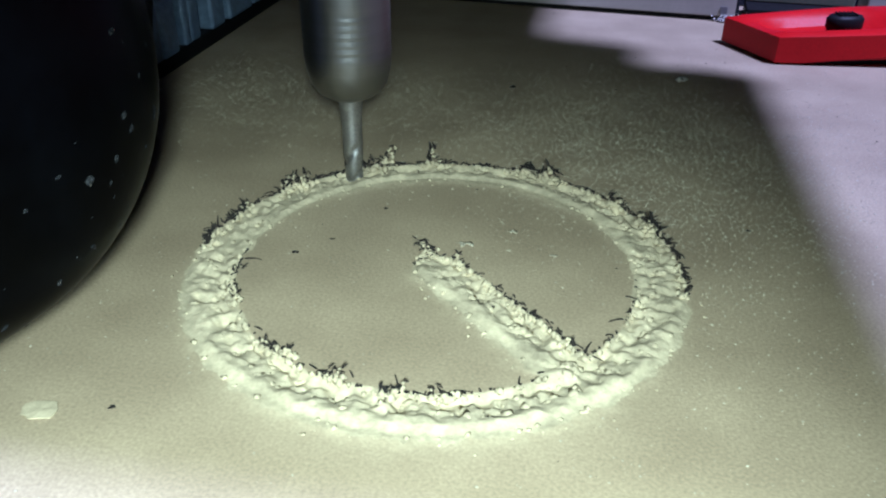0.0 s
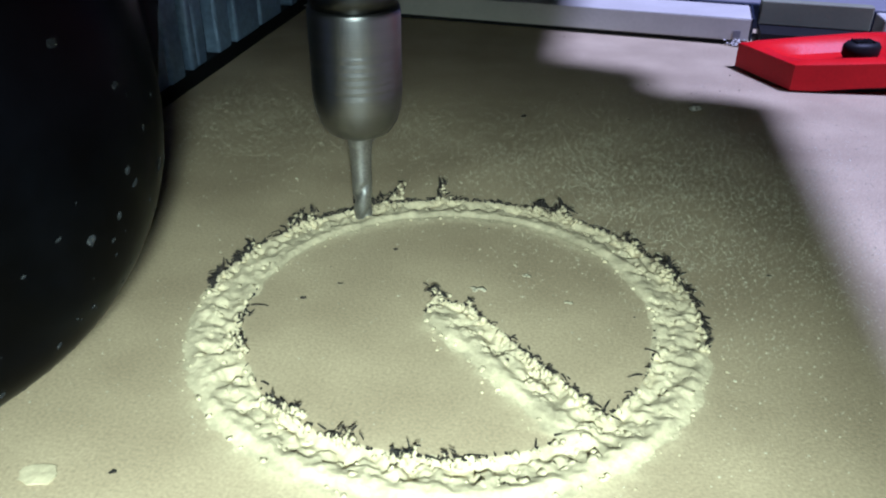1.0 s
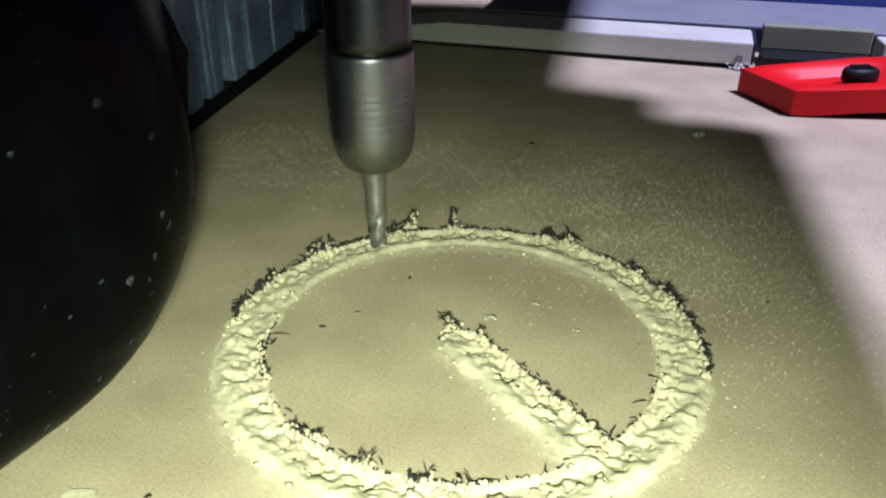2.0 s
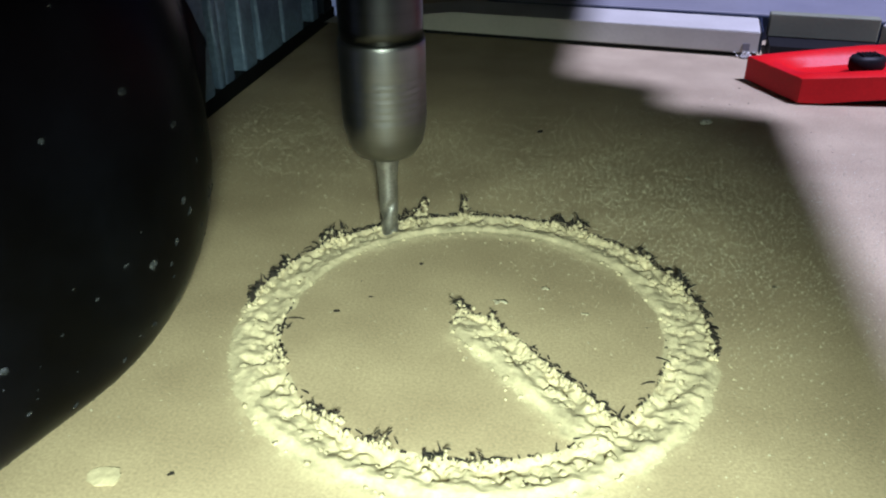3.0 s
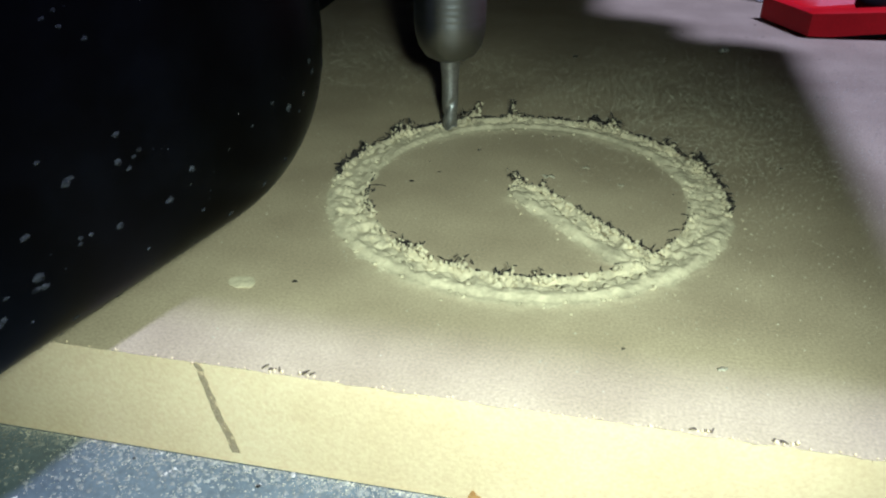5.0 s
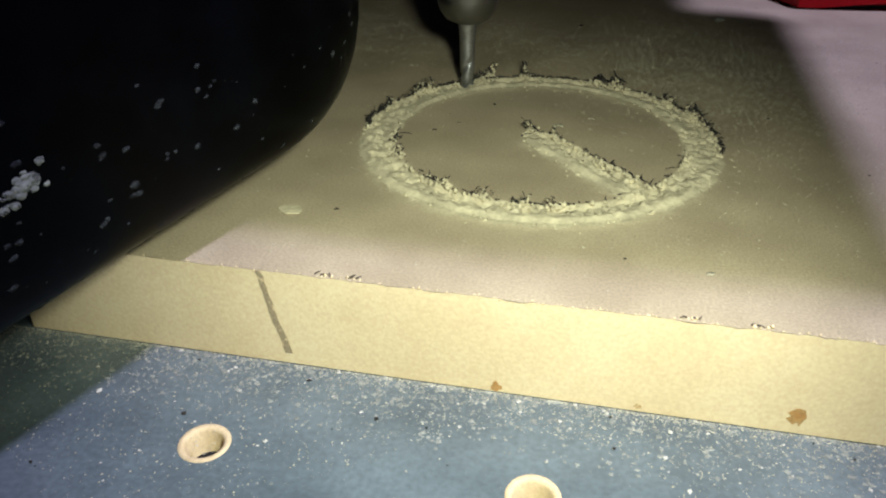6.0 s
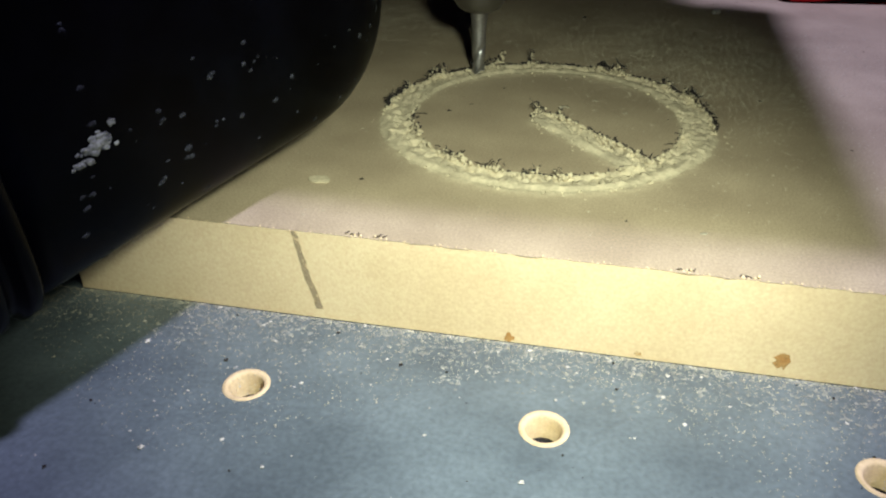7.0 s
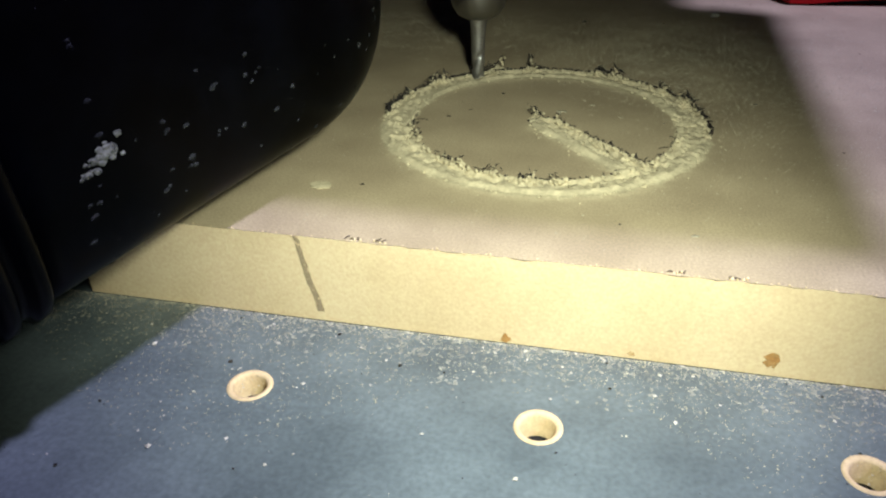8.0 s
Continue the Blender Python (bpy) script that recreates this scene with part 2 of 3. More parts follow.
def height(x, y):
    """Height of the carved top, with crumbled walls and a rough groove floor; whether it is cut; how thick sawdust lies on it."""
    if not (0.026 < x < 0.114 and 0.181 < y < 0.270):
        return 0.0, False, 0.0
    d = away(x, y)
    if d > 0.0080:
        return 0.0, False, 0.0
    p = Vector((x, y, 0.3))
    smooth_d = d
    d += 0.0007 * noise.noise(p * 300) + 0.0004 * noise.noise(p * 620)
    side = across(x, y)
    near = max(0.0, -side)
    dust = (0.15 + 0.60 * near) * math.exp(-max(0.0, smooth_d) / (0.0008 + 0.0010 * near)) * (0.75 + 0.6 * noise.noise(p * 420))
    lip = 0.00016 * near * math.exp(-(d / 0.0011) ** 2)
    if d > 0:
        return lip, d < near * (0.0003 + 0.0005 * noise.noise(p * 1100)), dust
    s = min(1, -min(d, 0.35 * d + 0.65 * smooth_d) / (0.0012 + 0.0012 * near))
    heap_z = 0.0006 * (1 - 4 * (side + 0.5) ** 2) if side < 0 else -0.0012 * side
    rough = 0.0018 * (0.22 + 0.78 * max(0.0, min(1.0, side + 0.55))) * (fluff(p) - 0.45) + 0.0002 * noise.noise(p * 250)
    return lip + (heap_z - 0.00010 + rough) * s * s * (3 - 2 * s), True, 1.0


def span(a, b, n):
    return [a + (b - a) * k / n for k in range(n + 1)]


def board():
    ob = thing("fibreboard", (0, 0, 0), "grey-brown fibreboard with a fresh round groove, on the machine bed", "board")
    xs = span(X0, 0.029, 80)[:-1] + span(0.029, 0.1115, 330) + span(0.1115, 0.20, 150)[1:] + span(0.20, X1, 40)[1:]
    ys = span(Y0, 0.1840, 8)[:-1] + span(0.1840, 0.2665, 340) + span(0.2665, Y1, 40)[1:]
    verts, cut, dust = [], [], []
    for x in xs:
        for y in ys:
            z, c, powder = height(x, y)
            dust.append(powder)
            if y == Y0:
                p = Vector((x, 0.2, 0.9))
                z -= 0.00025 * abs(noise.noise(p * 900))
                verts.append((x, y - 0.0006 * abs(noise.noise(p * 170)) - 0.0002 * abs(noise.noise(p * 1100)), z))
                cut.append(c)
                continue
            verts.append((x, y, z))
            cut.append(c)
    m = len(ys)
    faces, index = [], []
    for i in range(len(xs) - 1):
        for j in range(m - 1):
            a = i * m + j
            q = (a, a + m, a + m + 1, a + 1)
            faces.append(q)
            index.append(1 if sum(cut[v] for v in q) > 1 else 0)
    rim = [i * m for i in range(len(xs))] + [(len(xs) - 1) * m + j for j in range(1, m)] + [i * m + m - 1 for i in range(len(xs) - 2, -1, -1)] + [j for j in range(m - 2, 0, -1)]
    top, base = len(verts), len(verts) + len(rim)
    edge = [(verts[v][0], max(Y0, verts[v][1])) for v in rim]
    verts += [(x, y, -0.0001 if y == Y0 else 0.0) for x, y in edge] + [(x, y, BED + 0.0002) for x, y in edge]
    for k in range(len(rim)):
        l = (k + 1) % len(rim)
        faces.append((top + l, top + k, base + k, base + l))
        index.append(2)
    me = bpy.data.meshes.new("carved_panel")
    me.from_pydata(verts, [], faces)
    for mat in (SKIN, RAW, CUT):
        me.materials.append(mat)
    me.polygons.foreach_set("material_index", index)
    me.polygons.foreach_set("use_smooth", [k < 2 for k in index])
    layer = me.attributes.new("dust", "FLOAT", "POINT")
    layer.data.foreach_set("value", dust + [0.0] * (len(verts) - len(dust)))
    me.update()
    panel = new("carved_panel", me)
    panel.parent = ob
    return ob


BOARD = board()


# ---- spindle and its unseen carriage, shaped to shade the board ----
SX, SY = 0.0511, 0.2509


def spindle():
    ob = thing("spindle", (SX, SY, -0.0026), "brushed steel spindle with a tapered engraving bit standing in the groove", "spindle")
    nut = [(0.0, 0.0176), (0.0026, 0.0176), (0.0034, 0.0177), (0.0050, 0.0186), (0.0062, 0.0204), (0.0068, 0.0228), (0.0070, 0.0250)]
    for k in range(6):
        z = 0.0256 + 0.0012 * k
        nut += [(0.0070, z), (0.00696, z + 0.0003), (0.00696, z + 0.0006), (0.0070, z + 0.0009)]
    nut += [(0.0070, 0.0370), (0.00696, 0.0376), (0.00680, 0.0380), (0.0, 0.0380)]
    part("collet_nut", lathe(bmesh.new(), nut, 64), STEEL, ob, "ribbed steel collet nut", True)
    part("shaft", lathe(bmesh.new(), [(0.0, 0.0379), (0.0066, 0.0379), (0.0067, 0.0400), (0.0067, 0.150), (0.0, 0.150)], 64), SHAFT, ob, "", True)
    bm = bmesh.new()
    n, rings = 24, []
    for k in range(41):
        z = 0.0185 * k / 40
        r = 0.00140 + 0.00025 * min(1, z / 0.009) + 0.0007 * max(0, (z - 0.012) / 0.0065) ** 2
        ring = []
        for a in range(n):
            w = 2 * math.pi * a / n
            flute = 0.22 * max(0, math.cos(2 * (w - z * 600))) ** 2 if z < 0.0095 else 0
            ring.append(bm.verts.new((r * (1 - flute) * math.cos(w), r * (1 - flute) * math.sin(w), z)))
        rings.append(ring)
    for a, b in zip(rings, rings[1:]):
        for k in range(n):
            bm.faces.new([a[k], a[(k + 1) % n], b[(k + 1) % n], b[k]])
    bm.faces.new(rings[0][::-1])
    part("bit", bm, BIT, ob, "fluted tapered engraving bit", True)
    return ob


spindle()


def carriage():
    ob = thing("gantry", (0, 0, 0), "unseen dark gantry and carriage over the spindle, shaped to shade the board", "gantry")
    # Out of view: plate and boxes invented to give the ceiling lamp's shadow its steps.
    part("carriage_plate", box(bmesh.new(), -0.16, 0.1736, 0.1764, 0.3070, 0.118, 0.150, 0.002), DARK, ob)
    part("rear_shade_block", box(bmesh.new(), -0.02, 0.1400, 0.215, 0.407, 0.150, 0.186, 0.004), DARK, ob)
    part("shade_step", box(bmesh.new(), -0.02, 0.1620, 0.205, 0.3210, 0.150, 0.190, 0.003), DARK, ob)
    part("cross_beam", box(bmesh.new(), -0.36, -0.02, 0.21, 0.25, 0.15, 0.21, 0.002), DARK, ob)
    part("upright", box(bmesh.new(), -0.36, -0.30, 0.20, 0.26, BED, 0.15, 0.002), DARK, ob)


carriage()


# ---- vacuum nozzle ----
NOZ_W, NOZ_H, NOZ_ROUND, NOZ_BOXY = 0.0150, 0.0299, 0.0353, 0.48


def nozzle_at(s, w, grow=0.0):
    """A point on the nozzle's skin, s metres behind its tip and at the angle w round it."""
    f = math.sqrt(max(0.0, 1 - (1 - min(1, s / NOZ_ROUND)) ** 2))
    inset = NOZ_ROUND * (1 - f)
    c, e = math.cos(w), math.sin(w)
    y = math.copysign(abs(c) ** NOZ_BOXY, c) * max(0.0005, NOZ_W - inset * 0.68 + grow)
    z = math.copysign(abs(e) ** NOZ_BOXY, e) * max(0.0005, NOZ_H - inset * 0.97 + grow)
    return Vector((s, y, NOZ_H + z))


def tube(stations, n=96):
    bm = bmesh.new()
    rings = [[bm.verts.new(nozzle_at(s, 2 * math.pi * k / n, g)) for k in range(n)] for s, g in stations]
    for a, b in zip(rings, rings[1:]):
        for k in range(n):
            bm.faces.new([a[k], a[(k + 1) % n], b[(k + 1) % n], b[k]])
    bm.faces.new(rings[0][::-1])
    bm.faces.new(rings[-1])
    bmesh.ops.recalc_face_normals(bm, faces=bm.faces[:])
    return bm


def lump(verts, faces, at, size, rng, flat=1.0):
    """Adds one irregular grain, an eight-sided crumb, to the lists."""
    a = rng.uniform(0, math.pi)
    c, e = math.cos(a) * size, math.sin(a) * size
    k, q = len(verts), [rng.uniform(0.6, 1.3) for _ in range(6)]
    for x, y, z in ((c * q[0], e * q[0], 0), (-e * q[1], c * q[1], 0), (-c * q[2], -e * q[2], 0), (e * q[3], -c * q[3], 0), (0, 0, size * flat * q[4]), (0, 0, -size * flat * q[5])):
        verts.append((at[0] + x, at[1] + y, at[2] + z))
    for i in range(4):
        faces.append((k + i, k + (i + 1) % 4, k + 4))
        faces.append((k + (i + 1) % 4, k + i, k + 5))


def heap(name, verts, faces, mat, parent=None, smooth=False):
    me = bpy.data.meshes.new(name)
    me.from_pydata(verts, [], faces)
    me.materials.append(mat)
    me.polygons.foreach_set("use_smooth", [smooth] * len(me.polygons))
    me.update()
    ob = new(name, me)
    if parent is not None:
        ob.parent = parent
    return ob


def smear(bm, s, w, size, rng):
    """A low rounded blot of dust on the nozzle's skin."""
    p = nozzle_at(s, w)
    u = (nozzle_at(s + 0.0005, w) - p).normalized()
    v = (nozzle_at(s, w + 0.02) - p).normalized()
    n = u.cross(v).normalized()
    if n.y < 0:
        n = -n
    top = bm.verts.new(p + n * size * 0.16)
    mid, rim = [], []
    a0, st = rng.uniform(0, 6), rng.uniform(0.5, 1.0)
    for k in range(10):
        a = a0 + 2 * math.pi * k / 10
        r = size * rng.uniform(0.75, 1.2)
        way = u * math.cos(a) + v * math.sin(a) * st
        mid.append(bm.verts.new(p + way * r * 0.6 + n * size * 0.13))
        rim.append(bm.verts.new(p + way * r - n * size * 0.12))
    for k in range(10):
        l = (k + 1) % 10
        bm.faces.new([top, mid[k], mid[l]])
        bm.faces.new([mid[k], rim[k], rim[l], mid[l]])


def nozzle():
    ob = thing("vacuum_nozzle", (0, 0, 0), "glossy black plastic vacuum nozzle speckled with dust, just above the board", "vacuum nozzle")
    ob.matrix_world = pose(0.0365, 0.2253, 0.0117, 0, 5.1, -111.4)
    st = [(0.0002, 0)] + [(NOZ_ROUND * (1 - math.cos(math.pi / 2 * k / 18)), 0) for k in range(1, 19)] + [(0.039 + 0.0048 * k, 0) for k in range(12)]
    part("body", tube(st), BLACK, ob, "", True)
    part("collar", tube([(0.0905, -0.003), (0.0910, 0.0006), (0.0916, 0.0012), (0.0936, 0.0012), (0.0942, 0.0002), (0.0956, 0.0002), (0.0962, 0.0012), (0.0982, 0.0012), (0.0988, 0.0006), (0.0993, -0.003)]), BLACK, ob, "glossy raised black collar", True)
    bm = bmesh.new()
    rings, n = [], 40
    for k in range(97):
        u = k / 96
        a = math.radians(80) * u
        c = Vector((0.0985 + 0.075 * math.sin(a), -0.075 * (1 - math.cos(a)), NOZ_H + 0.03 * u * u))
        side = Vector((math.sin(a), math.cos(a), 0))
        grow = (0.0, 0.0008, 0.0011, 0.0008)[k % 4]
        rings.append([bm.verts.new(c + side * math.cos(w) * (0.0145 + grow) + Vector((0, 0, 1)) * math.sin(w) * (0.0240 - 0.008 * u + grow)) for w in (2 * math.pi * i / n for i in range(n))])
    for r0, r1 in zip(rings, rings[1:]):
        for i in range(n):
            bm.faces.new([r0[i], r0[(i + 1) % n], r1[(i + 1) % n], r1[i]])
    bm.faces.new(rings[0][::-1])
    bm.faces.new(rings[-1])
    bmesh.ops.recalc_face_normals(bm, faces=bm.faces[:])
    part("hose", bm, BLACK, ob, "ribbed black hose", True)
    rng = random.Random(5)
    bm = bmesh.new()
    for _ in range(300):
        s, w = rng.uniform(0.002, 0.088), rng.uniform(-1.3, 1.2)
        smear(bm, s, w, 0.00012 + 0.0008 * rng.random() ** 4, rng)
    for s0, w0, size in ((0.0651, -0.35, 0.0010), (0.0817, -0.30, 0.0009), (0.0690, -0.12, 0.0007), (0.0590, -0.28, 0.0006), (0.0710, -0.45, 0.0008), (0.0510, -0.10, 0.0006), (0.0550, 0.06, 0.0006), (0.0780, 0.02, 0.0008)):
        for _ in range(3):
            smear(bm, s0 + rng.gauss(0, 0.0006), w0 + rng.gauss(0, 0.02), size * rng.uniform(0.5, 1.0), rng)
    tagged(part("dust_specks", bm, SPECK, ob, "", True), "grey dust specks on black plastic", kind="stuff")
    bm = bmesh.new()
    for k in range(46):
        u = abs(rng.gauss(0, 0.45)) if k < 34 else rng.uniform(0.5, 1.5)
        smear(bm, 0.0765 + 0.0040 * u + rng.gauss(0, 0.0005), -0.09 - 0.04 * u + rng.gauss(0, 0.012), rng.uniform(0.0005, 0.0011) * (1 - 0.3 * min(1, u)), rng)
    tagged(part("dust_clump", bm, CAKED, ob, "", True), "pale clump of caked dust", kind="stuff")
    return ob


nozzle()


# ---- far end of the board: knife, timbers, ribbed panel ----
def prism(outline, z0, z1, bevel=0.0):
    bm = bmesh.new()
    low = [bm.verts.new((x, y, z0)) for x, y in outline]
    top = [bm.verts.new((x, y, z1)) for x, y in outline]
    bm.faces.new(low[::-1])
    bm.faces.new(top)
    n = len(outline)
    for k in range(n):
        bm.faces.new([low[k], low[(k + 1) % n], top[(k + 1) % n], top[k]])
    if bevel:
        bmesh.ops.bevel(bm, geom=bm.edges[:], offset=bevel, segments=2, affect="EDGES")
    bmesh.ops.recalc_face_normals(bm, faces=bm.faces[:])
    return bm


def knife():
    ob = thing("utility_knife", (0.1350, 0.3340, 0.0), "red plastic utility knife with a black slider, lying on the board", "knife")
    rows = 46
    bm = bmesh.new()
    front, back = [], []
    for k in range(rows + 1):
        u = k / rows
        front.append((0.004 * u + 0.140 * u, 0.030 * u * (0.25 + 0.75 * u)))
        back.append((-0.0105 + 0.1505 * u, 0.0181 + 0.050 * u - 0.010 * u * u))
    cross = 14
    grid = []
    for k in range(rows + 1):
        u = k / rows
        line = []
        for j in range(cross + 1):
            v = j / cross
            x, y = front[k][0] * (1 - v) + back[k][0] * v, front[k][1] * (1 - v) + back[k][1] * v
            z = 0.0074 + 0.0016 * min(1, u * 5)
            hollow = max(0.0, 1 - ((u - 0.13) / 0.115) ** 2) * max(0.0, 1 - ((v - 0.48) / 0.34) ** 2)
            z -= 0.0030 * min(1.0, 2.6 * hollow)
            z -= 0.0007 * (1 if j in (0, cross) or k in (0, rows) else 0)
            line.append(bm.verts.new((x, y, z)))
        grid.append(line)
    for k in range(rows):
        for j in range(cross):
            bm.faces.new([grid[k][j], grid[k + 1][j], grid[k + 1][j + 1], grid[k][j + 1]])
    rim = [g[0] for g in grid] + grid[-1][1:] + [g[-1] for g in grid[-2::-1]] + grid[0][-2:0:-1]
    low = []
    for q in rim:
        lift = 0.0006 + 0.0022 * min(1, max(0, (q.co.x - 0.006) / 0.02))
        low.append(bm.verts.new((q.co.x, q.co.y, lift)))
    for k in range(len(rim)):
        l = (k + 1) % len(rim)
        bm.faces.new([rim[k], low[k], low[l], rim[l]])
    bm.faces.new(low)
    bmesh.ops.recalc_face_normals(bm, faces=bm.faces[:])
    part("handle", bm, RED, ob, "", True).data.set_sharp_from_angle(angle=radians(40))
    base = [(0.006, 0.0012), (0.140, 0.0290), (0.136, 0.050), (0.0, 0.0160)]
    part("handle_base", prism(base, 0.0001, 0.0034, 0.0002), DARK, ob, "black base under the handle")
    slider = part("slider", lathe(bmesh.new(), [(0, 0.0070), (0.0030, 0.0070), (0.0036, 0.0082), (0.0036, 0.0102), (0.0031, 0.0110), (0.0, 0.0112)], 40), DARK, ob, "oval black thumb slider", True)
    slider.matrix_local = pose(0.0172, 0.0112, -0.0008, 0, 0, 14) @ Matrix.Diagonal((1.3, 0.85, 1, 1))
    for k in range(5):
        ridge = part("ridge", box(bmesh.new(), -0.0002, 0.0002, -0.0020, 0.0020, 0.0112, 0.0116, 0.0001), DARK, slider)
        ridge.location.x = -0.0016 + 0.0008 * k
    return ob


knife()


def timber():
    ob = thing("timber_offcut", (-0.0080, 0.3895, 0), "cream timber strip with a slanted end, lying on the fibreboard", "timber", -6.3)
    bm = bmesh.new()
    pts = [(0.0, 0.0014), (0.1395, 0.0014), (0.1395, 0.0077), (0.046, 0.0077)]
    a = [bm.verts.new((x, 0.0, z)) for x, z in pts]
    b = [bm.verts.new((x, 0.0180, z)) for x, z in pts]
    bm.faces.new(a)
    bm.faces.new(b[::-1])
    for k in range(4):
        bm.faces.new([a[(k + 1) % 4], a[k], b[k], b[(k + 1) % 4]])
    bmesh.ops.bevel(bm, geom=bm.edges[:], offset=0.0003, segments=2, affect="EDGES")
    bmesh.ops.recalc_face_normals(bm, faces=bm.faces[:])
    part("strip", bm, PALE, ob)
    # Black layer draws the shadow line along the timber's foot.
    part("shade_strip", box(bmesh.new(), 0.006, 0.1340, 0.0014, 0.0170, 0.0001, 0.0014), DARK, ob, "black layer for the line of shadow under the strip")
    part("end_cap", box(bmesh.new(), 0.1397, 0.1404, 0.0002, 0.0180, 0.0014, 0.0079, 0.0002), NAVY, ob, "dark edging on the end")
    rng = random.Random(4)
    verts, faces = [], []
    for _ in range(22):
        lump(verts, faces, (0.1360 + rng.gauss(0, 0.0016), -0.0003 - abs(rng.gauss(0, 0.0006)), rng.uniform(0.0002, 0.0020)), rng.uniform(0.0004, 0.0010), rng, 0.7)
    tagged(heap("splinters", verts, faces, PALE, ob), "pale splintered corner", kind="stuff")
    part("knot", box(bmesh.new(), 0.1352, 0.1372, -0.0002, 0.0002, 0.0022, 0.0042), GREY, ob, "grey mark near the end")


timber()


def far_blocks():
    ob = thing("olive_block", (0.1345, 0.3850, 0), "olive-grey painted block on black feet behind the knife", "block", -5)
    part("block", box(bmesh.new(), 0.0, 0.0305, 0.0, 0.0036, 0.0038, 0.0108, 0.0004), OLIVE, ob)
    part("foot", box(bmesh.new(), 0.0004, 0.0301, -0.0105, 0.0032, 0.0001, 0.0038), DARK, ob, "black rubber foot")
    tagged(part("white_block", box(bmesh.new(), 0.1670, 0.2200, 0.3790, 0.3880, 0.0002, 0.0083, 0.0006), PALE), "white painted wooden block beside the olive block", "block")
    ob = thing("grey_rail", (0.0465, 0.4054, 0), "long grey painted rail lying across the fibreboard", "rail", -5.6)
    part("plank", box(bmesh.new(), 0.0, 0.3050, 0.0, 0.0390, 0.0002, 0.0079, 0.0008), GREY, ob)
    part("edge_strip", box(bmesh.new(), 0.0, 0.3050, -0.0017, -0.0002, 0.0002, 0.0075, 0.0003), NAVY, ob, "dark edge strip")
    ob = tagged(part("blue_case", box(bmesh.new(), 0.0, 0.1700, 0.0, 0.0700, 0.0002, 0.0460, 0.003), BLUE), "blue plastic case standing behind the grey rail", "case")
    ob.matrix_world = pose(0.1340, 0.4400, 0, 0, 0, -5.6)
    tagged(part("yellow_block", box(bmesh.new(), -0.0068, 0.0105, 0.4170, 0.4380, 0.0002, 0.0380, 0.001), YELLOW), "yellow plastic block standing at the board's far corner", "block")


far_blocks()


def ribbed_panel():
    ob = thing("ribbed_panel", (0, 0, 0), "upright blue-grey ribbed metal panel beside the board, in shade", "panel")
    part("base_strip", box(bmesh.new(), -0.0400, -0.0128, 0.210, 0.4170, BED, 0.0006, 0.0005), DARK, ob, "black strip along the foot of the panel")
    part("backing", box(bmesh.new(), -0.0400, -0.0220, 0.210, 0.4170, 0.0006, 0.110, 0.0005), DARK, ob)
    for y0, y1, x, mat in ((0.2384, 0.2492, -0.0120, NAVY), (0.2528, 0.2654, -0.0122, BLUEGREY), (0.2690, 0.2803, -0.0125, NAVY), (0.2812, 0.2942, -0.0122, NAVY), (0.2948, 0.3062, -0.0120, BLUEGREY), (0.3064, 0.3140, -0.0116, BLUEGREY), (0.3186, 0.3218, -0.0120, BLUEGREY), (0.3222, 0.3277, -0.0122, BLUEGREY), (0.3346, 0.3429, -0.0120, BLUEGREY), (0.3461, 0.3627, -0.0118, BLUEGREY), (0.3651, 0.3822, -0.0121, BLUEGREY), (0.3916, 0.3972, -0.0120, BLUEGREY), (0.4032, 0.4126, -0.0120, NAVY)):
        part("rib", box(bmesh.new(), -0.0220, x, y0, y1, 0.0006, 0.108, 0.0009), mat, ob)


ribbed_panel()


# ---- torn edges, crumbs and dust on the board ----
def contours():
    """Points along the groove's edges with the way out of the groove."""
    pts = []
    for off in (HALF, -HALF):
        n = 520 if off > 0 else 400
        for k in range(n):
            w = 2 * math.pi * k / n
            x, y = CX + (RX + off) * math.cos(w), CY + (RY + off) * math.sin(w)
            nx, ny = math.cos(w) / RX, math.sin(w) / RY
            q = math.copysign(math.hypot(nx, ny), off)
            pts.append((x, y, nx / q, ny / q))
    d = (ARM_B - ARM_A).normalized()
    nrm = Vector((-d.y, d.x))
    for k in range(160):
        c = ARM_A + d * (k / 159 * (ARM_B - ARM_A).length)
        for sgn in (1, -1):
            e = c + nrm * ARM_HALF * sgn
            pts.append((e.x, e.y, nrm.x * sgn, nrm.y * sgn))
    for k in range(40):
        w = math.pi * (k / 39 - 0.5)
        o = -d * math.cos(w) + nrm * math.sin(w)
        e = ARM_A + o * ARM_HALF
        pts.append((e.x, e.y, o.x, o.y))
    return [p for p in pts if away(p[0], p[1]) > -0.0007]


